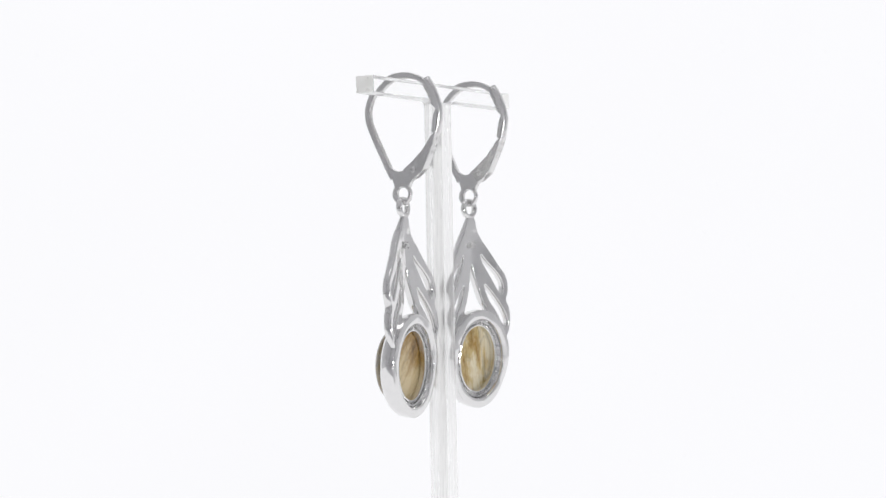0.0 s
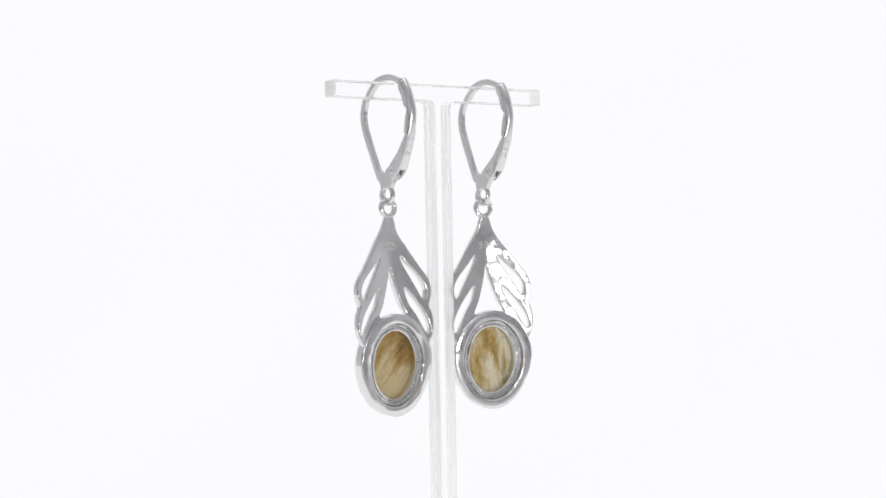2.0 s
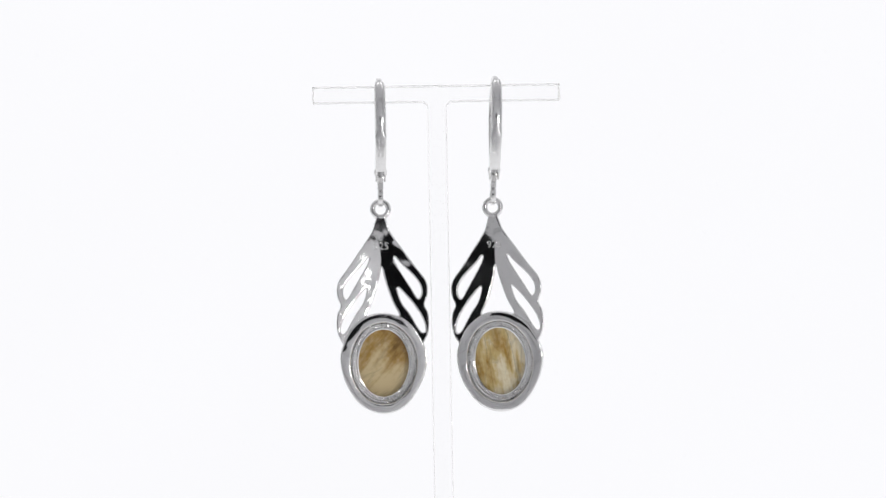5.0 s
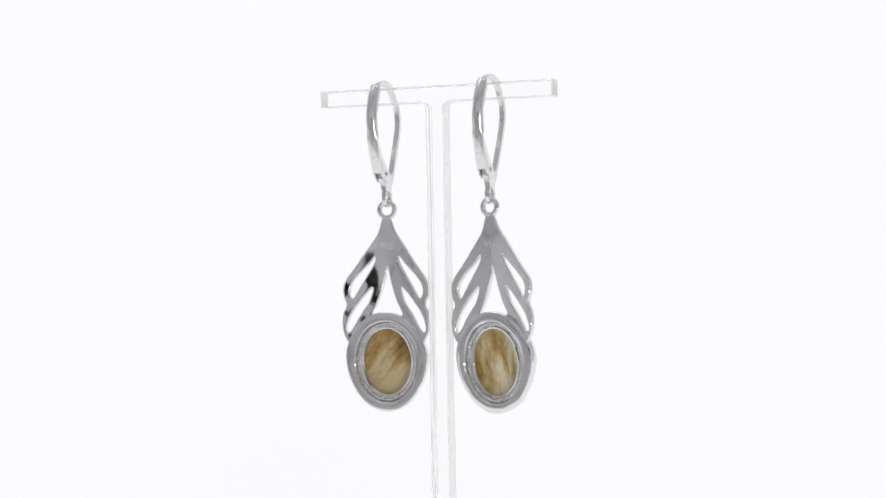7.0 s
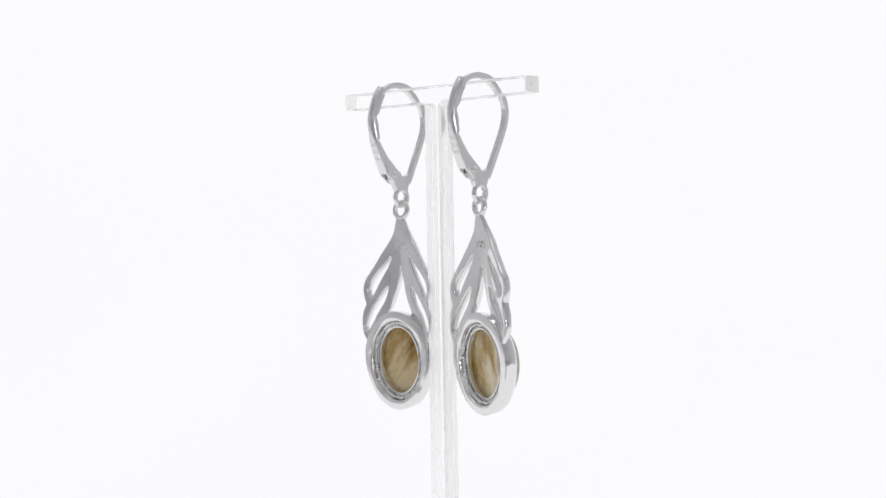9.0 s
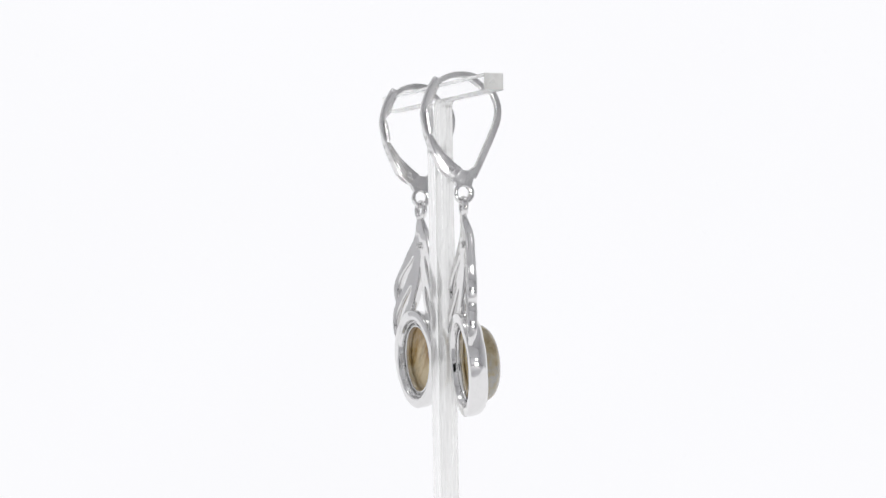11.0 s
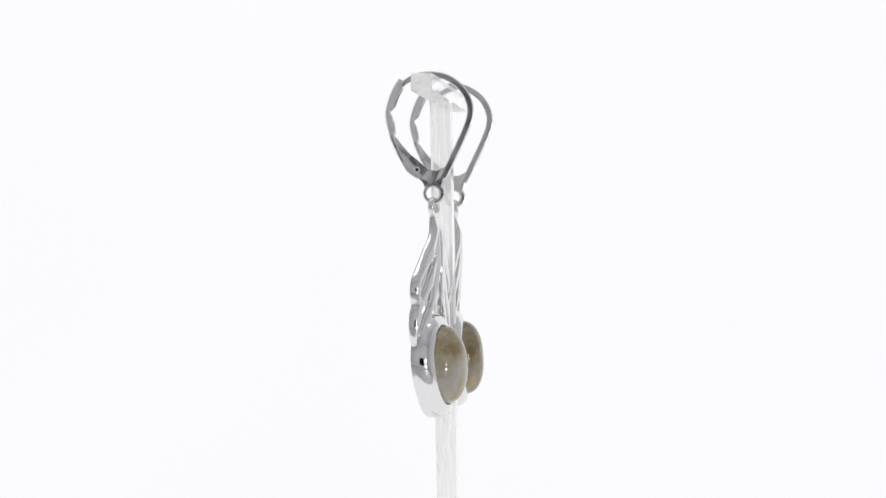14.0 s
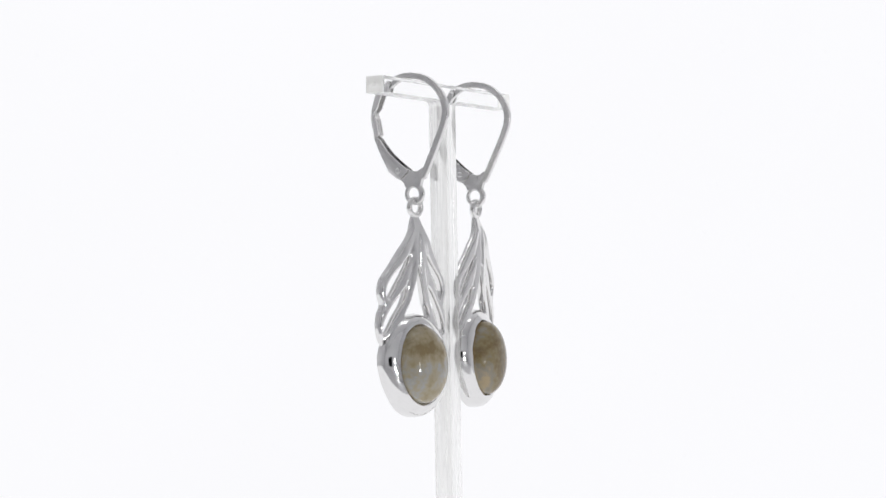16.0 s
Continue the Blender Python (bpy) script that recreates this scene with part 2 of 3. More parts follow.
def sweep():
    """The shooting table: a flat white sheet that curves up into the backdrop."""
    bm = bmesh.new()
    line = [(-95, 0), (150, 0)]
    line += [(150 + 200 * math.sin(a), 200 - 200 * math.cos(a)) for a in np.linspace(0.1, math.pi / 2, 14)]
    line += [(350, 520)]
    under = [(y + 3, z - 3) for y, z in line]
    for i in range(len(line) - 1):
        for rail, flip in ((line, False), (under, True)):
            q = [bm.verts.new((x, *rail[j])) for x, j in ((-420, i), (420, i), (420, i + 1), (-420, i + 1))]
            bm.faces.new(q[::-1] if flip else q)
    bmesh.ops.remove_doubles(bm, verts=bm.verts, dist=0.01)
    return tagged(mesh_object("backdrop", bm, SELF_LIT_WHITE), "seamless white sheet curving from table to backdrop, with an added even glow", "backdrop", kind="structure")


def slab(name, lo, hi, mat, label):
    bm = bmesh.new()
    bmesh.ops.create_cube(bm, size=1)
    for v in bm.verts:
        v.co = Vector([lo[i] if v.co[i] < 0 else hi[i] for i in range(3)])
    bmesh.ops.bevel(bm, geom=bm.edges[:], offset=1.0, segments=1, affect="EDGES")
    return tagged(mesh_object(name, bm, mat), label, "wall", kind="structure")


sweep()
slab("wall_west", (-424, -300, -3), (-420.5, 350, 400), CLOTH, "white cloth side of a photo light tent")
slab("wall_east", (420.5, -300, -3), (424, 350, 400), CLOTH, "white cloth side of a photo light tent")
slab("ceiling", (-420, -300, 400), (420, 350, 404), CLOTH, "white cloth roof of a photo light tent")
# unseen front panels, added to bound the dark patch mirrored in the silver
slab("wall_front_west", (-420, -304, 0), (-102, -300.5, 400), CLOTH, "unseen white front panel beside the opening, shapes reflections in the silver")
slab("wall_front_east", (64, -304, 0), (420, -300.5, 400), CLOTH, "unseen white front panel beside the opening, shapes reflections in the silver")
slab("floor", (-420, -600, -6), (420, -95, -2), CLOTH, "white cloth floor of a photo light tent")
slab("wall_front_top", (-102, -304, 128), (64, -300.5, 400), CLOTH, "unseen white panel over the opening, shapes reflections in the silver")
slab("wall_front_low", (-102, -304, 0), (64, -300.5, 40), CLOTH, "unseen white panel under the opening, shapes reflections in the silver")
# unseen wall; its near-black colour gives the silver an unlit room to reflect
slab("wall_room", (-420, -604, -6), (420, -600, 400), DARK_WALL, "unseen near-black wall standing in for the unlit room behind the camera")

# ---------------------------------------------------------------- earring stand


def earring_stand():
    """A T cut from one 3 mm sheet of clear acrylic, with frosted cut edges."""
    left, right, half = -19.54, 18.48, 1.45
    px = -0.45
    r = 1.0
    zt, zb, z0 = BAR_TOP + EYE_Z, BAR_BOTTOM + EYE_Z, 0.0
    out = [(left, zt), (left, zb)]
    out += [(px - half - r + r * math.sin(a), zb - r + r * math.cos(a)) for a in np.linspace(0, math.pi / 2, 6)]
    out += [(px - half, z) for z in (60, 30)] + [(px - half, z0), (px + half, z0)] + [(px + half, z) for z in (30, 60)]
    out += [(px + half + r - r * math.sin(a), zb - r + r * math.cos(a)) for a in np.linspace(math.pi / 2, 0, 6)]
    out += [(right, zb), (right, zt)]
    bm = bmesh.new()
    y0, y1 = 0.13 - 1.55, 0.13 + 1.55
    near = [bm.verts.new((x, y0, z)) for x, z in out]
    far = [bm.verts.new((x, y1, z)) for x, z in out]
    bm.faces.new(near)
    bm.faces.new(far[::-1])
    n = len(out)
    for i in range(n):
        f = bm.faces.new((near[i], far[i], far[(i + 1) % n], near[(i + 1) % n]))
        f.material_index = 2 if abs(out[i][0] - out[(i + 1) % n][0]) < 0.01 and min(out[i][1], out[(i + 1) % n][1]) > zb - 0.1 else 1
    bmesh.ops.recalc_face_normals(bm, faces=bm.faces)
    rim = [e for e in bm.edges if 0 in {f.material_index for f in e.link_faces}]
    bmesh.ops.bevel(bm, geom=rim, offset=0.09, segments=2, profile=0.5, affect="EDGES", material=1)
    # the bar and the post meet in one open joint, so that the sheet stays clear across it
    bmesh.ops.bisect_plane(bm, geom=bm.verts[:] + bm.edges[:] + bm.faces[:], plane_co=(0, 0, zb - 0.13), plane_no=(0, 0, 1))
    top = new("earring_stand")
    for name, above in (("crossbar", True), ("post", False)):
        half_bm = bm.copy()
        gone = [f for f in half_bm.faces if (f.calc_center_median().z > zb - 0.13) != above]
        bmesh.ops.delete(half_bm, geom=gone, context="FACES")
        ob = mesh_object(name, half_bm, [ACRYLIC, ACRYLIC_CUT, ACRYLIC_END], smooth=False)
        ob.parent = top
    bm.free()
    return tagged(top, "clear acrylic T-shaped earring stand with frosted cut edges", "jewellery stand")


# ---------------------------------------------------------------- earrings
# An earring's own space: its origin is where the hoop rests on the crossbar; the pendant's back faces -y.
HOOP_DROP = -16.9      # centre of the hoop's bottom loop
EYE_DROP = -18.87       # centre of the pendant's eye


def hoop():
    """The ear wire: a drop-shaped hoop, its flat foot with the hinge lug, and the loop under it."""
    bm = bmesh.new()
    path = [(-5.3, -1.7), (-4.3, -0.5), (-2.6, 0.45), (-0.4, 0.75), (2.0, 0.25), (4.1, -1.4), (5.2, -3.6), (5.25, -5.6),
            (4.5, -7.8), (3.2, -10.6), (1.9, -13.3), (1.2, -14.6)]
    path = [(0, y * 1.04, z + 0.1) for y, z in smooth_loop(path, 0.3, closed=False)]
    tube(bm, path, lambda u: (0.42 - 0.2 * max(0, 0.3 - u), 0.49 - 0.8 * max(0, 0.2 - u)), flat=0.34)
    foot = [(2.0, -13.1), (1.35, -13.0), (0.75, -13.4), (0.3, -13.6), (-0.6, -13.5), (-1.6, -12.9), (-2.6, -12.6), (-3.3, -13.2),
            (-3.2, -14.1), (-2.4, -14.65), (-1.8, -15.1), (-1.62, -15.9), (-1.0, -15.75), (-0.3, -15.55), (0.4, -15.75), (0.95, -16.0), (0.95, -15.3), (1.3, -14.5)]
    plate(bm, foot, -0.40, 0.40, 0.08)
    return bm


def hoop_loop():
    bm = bmesh.new()
    tube(bm, ring_path((0, -0.3, HOOP_DROP), 1.3, (0, 1, 0), (0, 0, 1), 40), lambda u: (0.39, 0.36 + 0.1 * math.cos(2 * math.pi * u)), sides=20, closed=True, square=0.6)
    return bm


def lever():
    """The hinged back: a rounded band with two flanges at its tip, that squares off into a channel with two cheeks."""
    bm = bmesh.new()
    line = smooth_loop([(-5.15, 0.45), (-6.4, -1.6), (-7.28, -4.3), (-7.22, -6.3), (-6.45, -9.0), (-5.4, -11.4), (-4.4, -13.3)], 0.2, closed=False)
    n, rings = len(line), []
    deep = [(0.45, 0.95), (-0.6, 1.35), (-3.4, 1.25), (-3.5, 1.2), (-4.3, 0.72), (-5.4, 1.1), (-6.6, 1.15), (-8.0, 1.0), (-8.3, 0.5), (-14, 0.45)]
    floor_line = [(0.45, 0.4), (-3.4, 0.45), (-4.2, 0.7), (-5.4, 1.05), (-8.0, 0.95), (-8.3, 0.3), (-14, 0.3)]

    def level(rows, z):
        zs, vs = [r[0] for r in rows[::-1]], [r[1] for r in rows[::-1]]
        return float(np.interp(z, zs, vs))

    for i, (y, z) in enumerate(line):
        a, b = line[max(i - 1, 0)], line[min(i + 1, n - 1)]
        d = (b - a) / np.linalg.norm(b - a)
        inn = np.array([-d[1], d[0]])
        if inn[0] < 0:
            inn = -inn
        w = 0.84 - 0.06 * max(0, -z - 8) / 5 - (0.14 if z > 0.2 else 0)
        side, mid = level(deep, z), level(floor_line, z)
        r = 1.0 if z > -7 else max(0.22, 1 - (-7 - z) / 1.6)
        half = [(0.0, 0.0), (0.4, 0.045 * r), (0.7, 0.17 * r), (0.9, 0.36 * r + 0.02), (1.0, 0.6 * r + 0.06)]
        prof = [(-w * x, min(h, side - 0.06)) for x, h in half[::-1]] + [(w * x, min(h, side - 0.06)) for x, h in half[1:]]
        thin = w - 0.3
        prof += [(w, side - 0.03), (w - 0.05, side), (thin, side), (thin, min(mid + 0.06, side)), (0, mid),
                 (-thin, min(mid + 0.06, side)), (-thin, side), (-w + 0.05, side), (-w, side - 0.03)]
        rings.append([bm.verts.new((x, y + inn[0] * h, z + inn[1] * h)) for x, h in prof])
    m = len(rings[0])
    for a, b in zip(rings, rings[1:]):
        for k in range(m):
            bm.faces.new((a[k], a[(k + 1) % m], b[(k + 1) % m], b[k]))
    bm.faces.new(rings[0][::-1])
    bm.faces.new(rings[-1])
    cheek = [(-6.45, -8.1), (-5.85, -8.25), (-4.9, -9.6), (-4.0, -10.8), (-2.3, -12.2), (-0.85, -13.25), (-1.6, -14.0), (-2.4, -14.7),
             (-3.0, -14.4), (-4.25, -13.45), (-5.2, -11.5), (-6.2, -9.3)]
    plate(bm, cheek, 0.50, 0.79, 0.06)
    plate(bm, cheek, -0.79, -0.50, 0.06)
    bmesh.ops.recalc_face_normals(bm, faces=bm.faces)
    return bm


def hinge_pin():
    """A rivet with a raised, hollowed head on each side."""
    bm = bmesh.new()
    for s in (-1, 1):
        tube(bm, ring_path((s * 0.82, -2.6, -13.3), 0.38, (0, 1, 0), (0, 0, 1), 20), lambda u: (0.12, 0.12), sides=8, closed=True)
    tube(bm, [(x, -2.6, -13.3) for x in (-0.8, 0.8)], lambda u: (0.36, 0.36), across=(0, 1, 0), sides=18)
    return bm


def engraving():
    """Three small punched marks on the lever's band."""
    bm = bmesh.new()
    for y, z in ((-6.52, -8.8), (-6.12, -9.8), (-5.69, -10.8)):
        for dx in (-0.28, 0.28):
            b = bmesh.ops.create_cube(bm, size=1)["verts"]
            for v in b:
                v.co = Vector((v.co.x * 0.2 + dx, v.co.y * 0.08 + y - 0.4 * v.co.z * 0.5, v.co.z * 0.6 + z))
    return bm


def wing_loops():
    half = [(0.75, -0.95), (0.74, -1.45), (0.92, -2.0), (1.46, -3.58), (3.17, -6.2), (4.96, -8.86), (6.3, -10.7), (6.78, -12.1), (6.68, -13.55),
            (6.27, -14.85), (6.72, -16.0), (6.92, -17.6), (6.73, -19.1), (6.25, -20.3), (5.5, -21.2), (4.9, -20.0), (3.6, -18.3), (1.8, -17.35)]
    outline = half + [(0.0, -17.1)] + [(-x, z) for x, z in half[::-1]]
    slot = [(1.95, -7.4), (2.92, -8.56), (4.6, -10.3), (5.6, -11.8), (5.78, -13.1), (5.28, -13.8), (4.24, -12.1), (3.0, -10.0), (2.06, -8.27)]
    slot_low = [(2.33, -12.2), (3.88, -13.84), (5.5, -16.2), (6.2, -17.95), (6.2, -19.0), (5.5, -18.75), (4.07, -16.2), (2.83, -14.3)]
    gap = [(0, -9.0), (0.33, -10.5), (0.9, -12.6), (1.6, -14.6), (2.4, -16.35), (1.3, -16.75), (0, -16.85)]
    gap = gap + [(-x, z) for x, z in gap[-2:0:-1]]
    mirror = lambda s: [(-x, z) for x, z in s]
    return [np.array(smooth_loop(s, 0.11)) * (1.035, 1.0) for s in (outline, slot, mirror(slot), slot_low, mirror(slot_low), gap)]


def wing(seed):
    """The openwork leaf: flat behind, fluted in front, with rounded rims, and its eye on top."""
    from mathutils.geometry import delaunay_2d_cdt
    loops = wing_loops()
    segs = np.concatenate([np.stack([l, np.roll(l, -1, 0)], 1) for l in loops])

    def edge_distance(p):
        a, d = segs[:, 0], segs[:, 1] - segs[:, 0]
        q = p[:, None, :] - a[None]
        u = np.clip((q * d).sum(2) / np.maximum((d * d).sum(1), 1e-12), 0, 1)
        return np.sqrt(((q - u[..., None] * d) ** 2).sum(2)).min(1)

    def ramp(v):
        return v * v * (3 - 2 * v)

    def solid(p):
        ok = inside(p[:, 0], p[:, 1], loops[0])
        for l in loops[1:]:
            ok &= ~inside(p[:, 0], p[:, 1], l)
        return ok

    gx, gz = np.meshgrid(np.arange(-7.3, 7.3, 0.2), np.arange(-21.4, -1.2, 0.2))
    gx[::2] += 0.1
    grid = np.stack([gx.ravel(), gz.ravel()], 1)
    grid = grid[solid(grid)]
    grid = grid[edge_distance(grid) > 0.40]
    rows = []
    for l in loops:
        run = np.roll(l, -1, 0) - np.roll(l, 1, 0)
        nrm = np.stack([-run[:, 1], run[:, 0]], 1) / np.maximum(np.linalg.norm(run, axis=1), 1e-9)[:, None]
        for off in (0.03, 0.08, 0.14, 0.2, 0.31):
            for sign in (1, -1):
                q = l + nrm * (off * sign)
                q = q[solid(q)]
                rows.append(q[edge_distance(q) > off * 0.97])
    pts = np.concatenate(loops + rows + [grid])
    edges, k = [], 0
    for l in loops:
        edges += [(k + i, k + (i + 1) % len(l)) for i in range(len(l))]
        k += len(l)
    vs, _, fs, *_ = delaunay_2d_cdt([Vector(p) for p in pts], edges, [], 0, 1e-5)
    p = np.array([(v.x, v.y) for v in vs])
    tri = np.array([f for f in fs])
    tri = tri[solid(p[tri].mean(1))]
    d = edge_distance(p)
    x, z = p[:, 0], p[:, 1]
    # the two leaves lean to each other, with a soft valley between them behind
    bend = 0.55 * ramp(np.clip((-z - 0.6) / 6.5, 0, 1)) - 0.163 * (np.sqrt(x * x + 0.1) - 0.316) * ramp(np.clip((-z - 3.5) / 3.5, 0, 1))
    crown = np.sqrt(1 - (1 - np.clip(d / 0.32, 0, 1)) ** 2)
    soft = np.sqrt(1 - (1 - np.clip(d / 0.2, 0, 1)) ** 2)
    ripple = 0.02 * np.sin(x * 1.3 + z * 0.5) + 0.012 * np.sin(z * 1.5 - x)
    # a shallow groove down the middle of the front, as where two leaves meet
    groove = 0.3 * np.exp(-(x / 0.28) ** 2) * np.clip((-z - 2.5) / 3, 0, 1)
    # valleys that run up from the slots between the leaves
    for (ax, az), (bx, bz) in (((2.0, -7.5), (0.75, -3.6)), ((2.4, -12.3), (1.25, -8.4))):
        dx, dz = bx - ax, bz - az
        u = np.clip(((np.abs(x) - ax) * dx + (z - az) * dz) / (dx * dx + dz * dz), 0, 1)
        away = np.hypot(np.abs(x) - ax - u * dx, z - az - u * dz)
        groove = groove + 0.16 * (1 - 0.7 * u) * np.exp(-(away / 0.24) ** 2)
    yf = bend + 0.05 + (0.14 + 0.66 * crown) * np.clip((-z - 0.4) / 3.0, 0.3, 1) * np.clip((z + 21.3) / 2.4, 0.12, 1) + ripple - groove
    yb = bend - 0.18 - 0.30 * soft - 0.5 * ripple
    cast = np.array([noise.noise(Vector((a * 0.38, 3.1 + seed, b * 0.38))) + 0.08 * noise.noise(Vector((a * 1.5, 7.7 + seed, b * 1.5))) for a, b in p])
    yb += 0.1 * cast
    bm = bmesh.new()
    front = [bm.verts.new((x[i], yf[i], z[i])) for i in range(len(p))]
    back = [bm.verts.new((x[i], yb[i], z[i])) for i in range(len(p))]
    used = {}
    for a, b, c in tri:
        bm.faces.new((front[a], front[c], front[b]))
        bm.faces.new((back[a], back[b], back[c]))
        for e in ((a, b), (b, c), (c, a)):
            key = (min(e), max(e))
            used[key] = None if key in used else e
    for e in used.values():
        if e:
            bm.faces.new((back[e[1]], back[e[0]], front[e[0]], front[e[1]]))
    bmesh.ops.delete(bm, geom=[v for v in bm.verts if not v.link_faces], context="VERTS")
    bmesh.ops.recalc_face_normals(bm, faces=bm.faces)
    return bm


def eye_ring():
    bm = bmesh.new()
    tube(bm, ring_path((0, 0, 0), 1.22, (1, 0, 0), (0, 0, 1), 36), lambda u: (0.48, 0.42), across=(0, 1, 0), sides=14, closed=True)
    return bm


BEZEL_Z = -23.7


def revolve(bm, prof, n=72, wobble=0.0, mats=None):
    """Turns a list of (half width, half height, depth) about y."""
    rings = []
    for k in range(n):
        a = 2 * math.pi * k / n
        c, s = math.cos(a), math.sin(a)
        w = 1 + wobble * (math.sin(3 * a + 1) + 0.6 * math.sin(5 * a + 2))
        rings.append([bm.verts.new((rx * c * w, y, rz * s * w)) for rx, rz, y in prof])
    m = len(prof)
    for k in range(n):
        a, b = rings[k], rings[(k + 1) % n]
        for i in range(m - 1):
            f = bm.faces.new((a[i], b[i], b[i + 1], a[i + 1]))
            if mats:
                f.material_index = mats[i]
    return rings


def bezel():
    """The cup that holds the stone: a stippled seat behind, a broad outer band, a sloping wall to the front lip."""
    prof = [(4.5, 5.85, 2.0), (4.5, 5.85, 0.9), (3.86, 5.16, 0.85), (3.82, 5.12, 0.12), (3.88, 5.18, -0.08), (4.02, 5.31, -0.12), (4.14, 5.42, -0.05), (4.2, 5.47, 0.16), (4.85, 6.05, 0.10), (5.02, 6.2, -0.08), (5.08, 6.27, -0.62),
            (5.16, 6.35, -0.76), (5.22, 6.41, -0.80), (5.3, 6.49, -0.81), (5.9, 7.05, -0.83), (6.42, 7.53, -0.79), (6.5, 7.61, -0.775), (6.62, 7.73, -0.66), (6.63, 7.74, -0.56), (6.66, 7.78, -0.1), (6.64, 7.77, 0.5), (6.5, 7.65, 1.15),
            (6.2, 7.4, 1.65), (5.7, 6.98, 2.08), (5.1, 6.45, 2.34), (4.75, 6.12, 2.4), (4.58, 5.95, 2.32), (4.5, 5.85, 2.0)]
    mats = [0, 0, 0, 0, 0, 0, 1, 1, 1, 0] + [0] * 17
    bm = bmesh.new()
    revolve(bm, prof, 120, 0.004, mats)
    bmesh.ops.recalc_face_normals(bm, faces=bm.faces)
    bm.normal_update()
    # the rim narrows towards its foot, with a small shoulder where each leaf ends
    for v in bm.verts:
        q = v.co
        reach = math.hypot(q.x / 6.6, q.z / 7.7)
        rim_share = min(1, max(0, (reach - 0.78) / 0.2))
        egg = -0.065 * min(1, max(0, -q.z / 5)) * (1 - 0.5 * max(0, (-q.z - 5) / 2.8))
        shoulder = 0.012 * math.exp(-((q.z - 1.6) / 1.3) ** 2)
        q.x *= 1 + rim_share * (egg + shoulder)
    bm.normal_update()
    # uneven hand-finished metal
    shift = []
    for v in bm.verts:
        q = v.co
        k = noise.noise(q * 0.28) + 0.2 * noise.noise(q * 0.75 + Vector((5, 0, 0)))
        shift.append(v.normal * ((0.12 if q.y > -0.6 else 0.09) * k if math.hypot(q.x / 4.9, q.z / 6.1) > 1.02 else 0.03 * k))
    for v, d in zip(bm.verts, shift):
        v.co += d
    bmesh.ops.recalc_face_normals(bm, faces=bm.faces)
    return bm


def bead_ring():
    """The row of tiny bright-cut beads round the seat behind the stone."""
    bm = bmesh.new()
    rnd = random.Random(3)
    for k in range(76):
        a = 2 * math.pi * k / 76
        m = Matrix.Translation((4.72 * math.cos(a), -0.12 + rnd.uniform(-0.07, 0.06), 5.95 * math.sin(a)))
        bmesh.ops.create_icosphere(bm, subdivisions=1, radius=0.25 + rnd.uniform(-0.08, 0.07), matrix=m)
    return bm


def stone():
    """An oval cabochon: flat back, high dome."""
    prof = [(0.001, 0.001, 0.95), (2.0, 2.6, 0.95), (3.7, 4.9, 0.95), (4.3, 5.65, 0.97), (4.47, 5.82, 1.1), (4.48, 5.83, 2.1)]
    for a in np.linspace(0.08, math.pi / 2, 16):
        c, s = math.cos(a) ** 0.8, math.sin(a)
        prof.append((max(4.45 * c, 0.001), max(5.8 * c, 0.001), 2.25 + 2.95 * s))
    bm = bmesh.new()
    revolve(bm, prof, 72)
    bmesh.ops.remove_doubles(bm, verts=bm.verts, dist=0.01)
    bmesh.ops.recalc_face_normals(bm, faces=bm.faces)
    return bm


def hallmark():
    """The fineness stamp on the leaf's back, raised on a roughened patch."""
    curve = bpy.data.curves.new("stamp", "FONT")
    curve.body, curve.size, curve.extrude = "925", 1.6, 0.09
    curve.align_x, curve.align_y, curve.resolution_u = "CENTER", "CENTER", 2
    text = new("stamp", curve)
    me = text.to_mesh()
    bm = bmesh.new()
    bm.from_mesh(me)
    text.to_mesh_clear()
    bpy.data.objects.remove(text)
    bmesh.ops.transform(bm, matrix=Matrix.Translation((0, -0.06, -5.75)) @ Matrix.Rotation(math.pi / 2, 4, "X"), verts=bm.verts)
    return bm


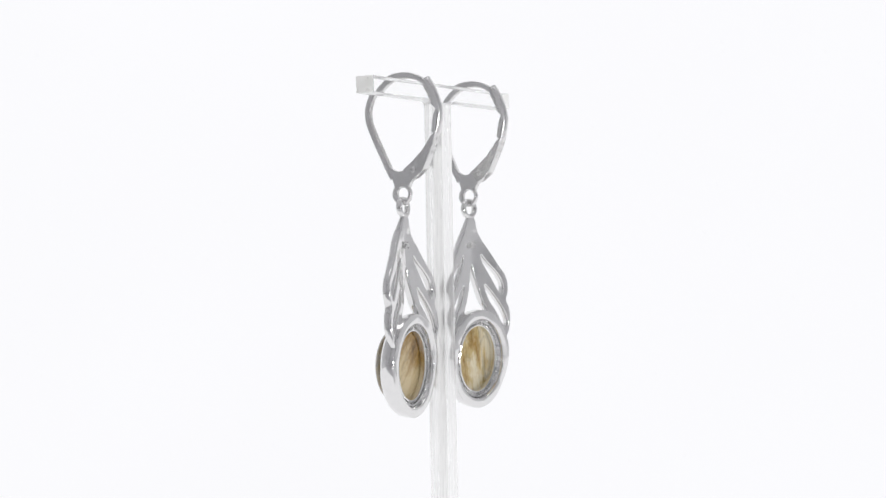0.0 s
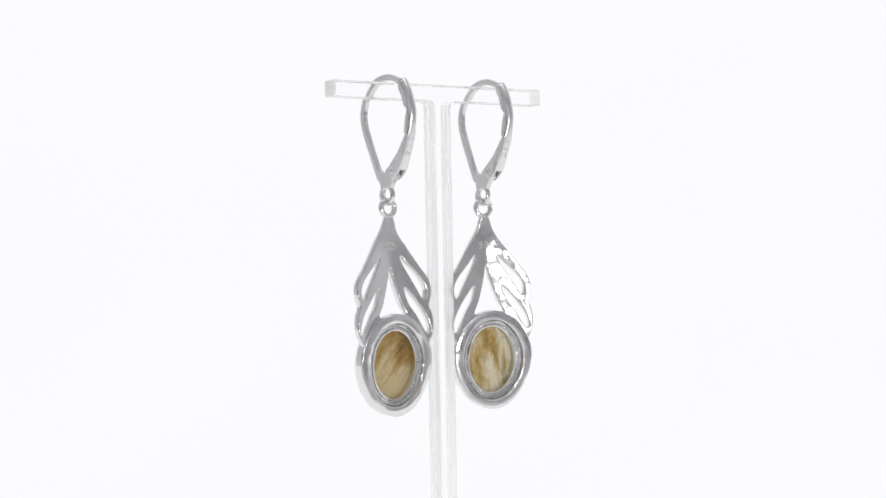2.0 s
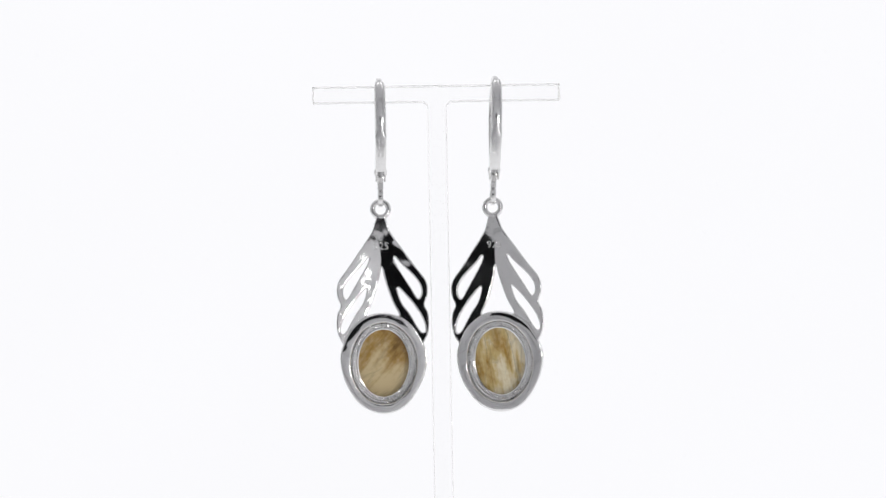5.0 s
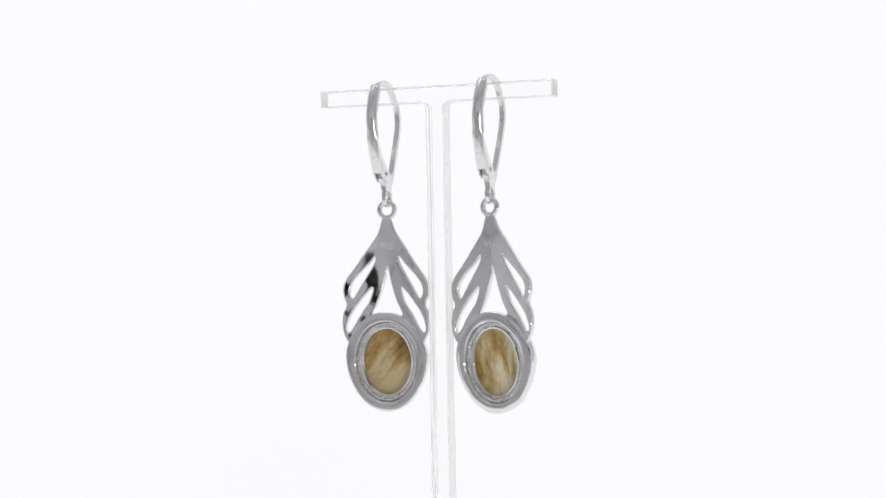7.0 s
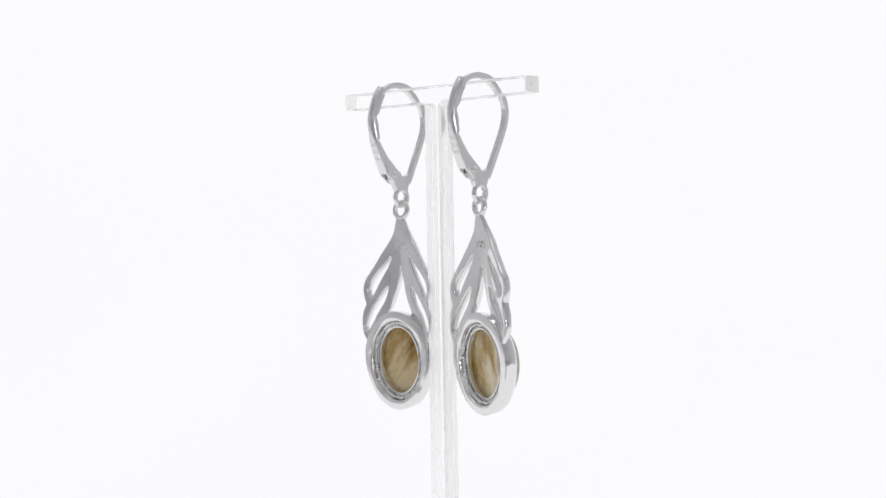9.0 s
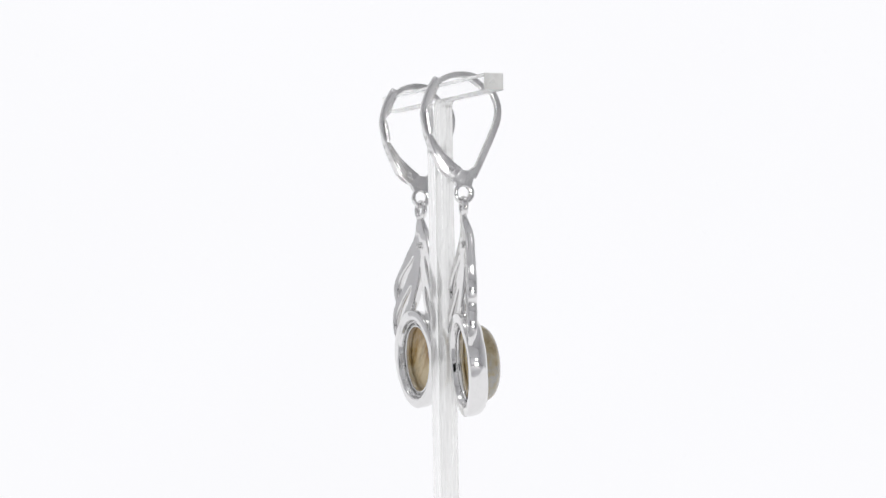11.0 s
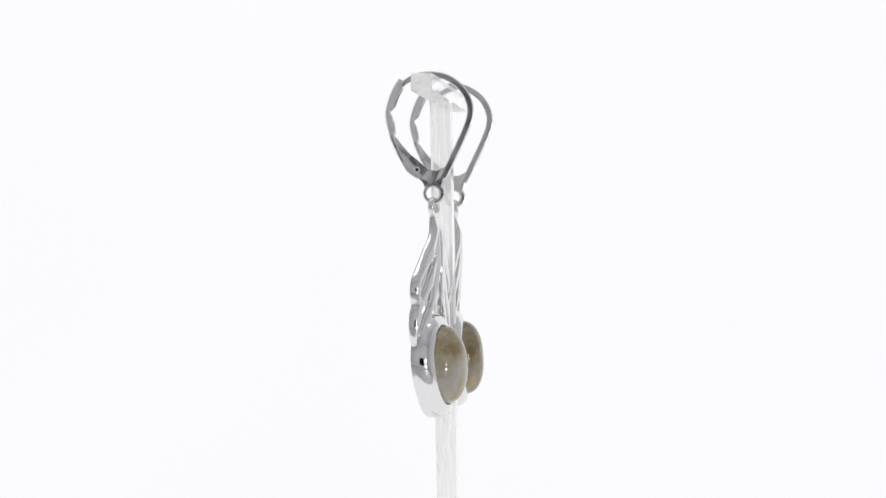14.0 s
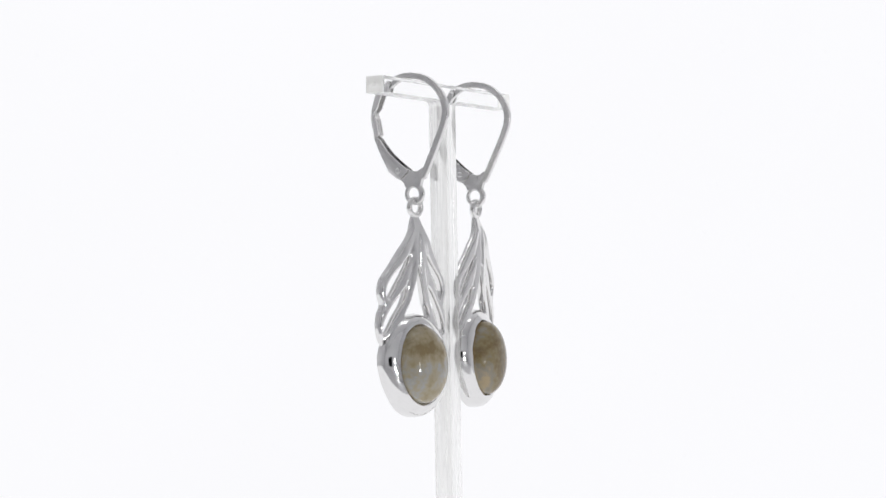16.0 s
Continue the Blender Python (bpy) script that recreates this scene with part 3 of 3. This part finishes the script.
def earring(stone_mat, label, hoop_turn, hoop_tilt, pendant_turn, swing, lean, tip, seed):
    top = new("earring")
    tagged(top, label, "earring", "pair of drop earrings")
    wire_pose = pose(0, 0, 0, 0, hoop_tilt, hoop_turn)
    wire = part("hoop", hoop(), SILVER_SATIN, top, "drop-shaped silver ear wire", wire_pose)
    part("loop", hoop_loop(), SILVER, wire)
    lv = part("lever", lever(), SILVER_SATIN, top, "hinged silver lever back", wire_pose)
    part("hinge_pin", hinge_pin(), SILVER, lv)
    part("engraving", engraving(), SILVER_ROUGH, lv)
    at = pose(EYE_DROP * MM * math.sin(radians(hoop_tilt)), -0.3 * MM, EYE_DROP * MM, lean, swing, pendant_turn)
    pd = part("pendant", wing(seed), SILVER, top, "openwork silver leaf pendant", at)
    part("eye_ring", eye_ring(), SILVER, pd)
    cup = pose(0, 0, BEZEL_Z * MM, tip, 0, 0)
    bz = part("bezel", bezel(), [SILVER, SILVER_ROUGH], pd, "oval silver bezel", cup)
    part("bead_ring", bead_ring(), SILVER, pd, "tiny bright silver beads", cup)
    part("stone", stone(), stone_mat, pd, "polished brown feldspar cabochon", cup)
    part("hallmark", hallmark(), SILVER_ROUGH, pd)
    return top


stand = earring_stand()
CLOUDED = feldspar("clouded_feldspar", 0.31, 42, 0.13, (0.20, 0.105, 0.018, 1), (0.38, 0.23, 0.06, 1), (0.62, 0.49, 0.27, 1), 170, 0.40, (28, 0, -32),
                   [(0.50, (0.10, 0.066, 0.024, 1)), (0.60, (0.17, 0.125, 0.055, 1)), (0.68, (0.23, 0.185, 0.10, 1)), (0.76, (0.235, 0.215, 0.17, 1)), (0.86, (0.36, 0.28, 0.16, 1))], 0.12)
STREAKED = feldspar("streaked_feldspar", 0.83, -6, 0.16, (0.36, 0.20, 0.04, 1), (0.58, 0.44, 0.19, 1), (0.80, 0.72, 0.52, 1), 300, 0.6, (9, 0, -7),
                    [(0.50, (0.21, 0.155, 0.075, 1)), (0.60, (0.31, 0.26, 0.16, 1)), (0.66, (0.35, 0.31, 0.225, 1)), (0.73, (0.34, 0.34, 0.325, 1)), (0.82, (0.50, 0.40, 0.25, 1))], 0.35)
earring_a = earring(CLOUDED, "silver leaf drop earring with clouded golden-brown cabochon, hanging from acrylic crossbar", 3, 0, 4, 0, -2.5, 4.7, 0.0)
earring_b = earring(STREAKED, "silver leaf drop earring with streaked yellow-brown cabochon, hanging from acrylic crossbar", 1, 1.8, -12, -2.0, -1.15, 4.9, 4.3)


def motions():
    times = [0.25 * k for k in range(65)]
    walk(stand, [(t, pose(0, 0, 0, 0, 0, turn(t))) for t in times])
    hang = (BAR_TOP + EYE_Z) * MM
    for thing, x, y in ((earring_a, -9.45, 1.0), (earring_b, 8.45, 0.3)):
        walk(thing, [(t, pose(0, 0, 0, 0, 0, turn(t)) @ pose(x * MM, y * MM, hang)) for t in times])


motions()
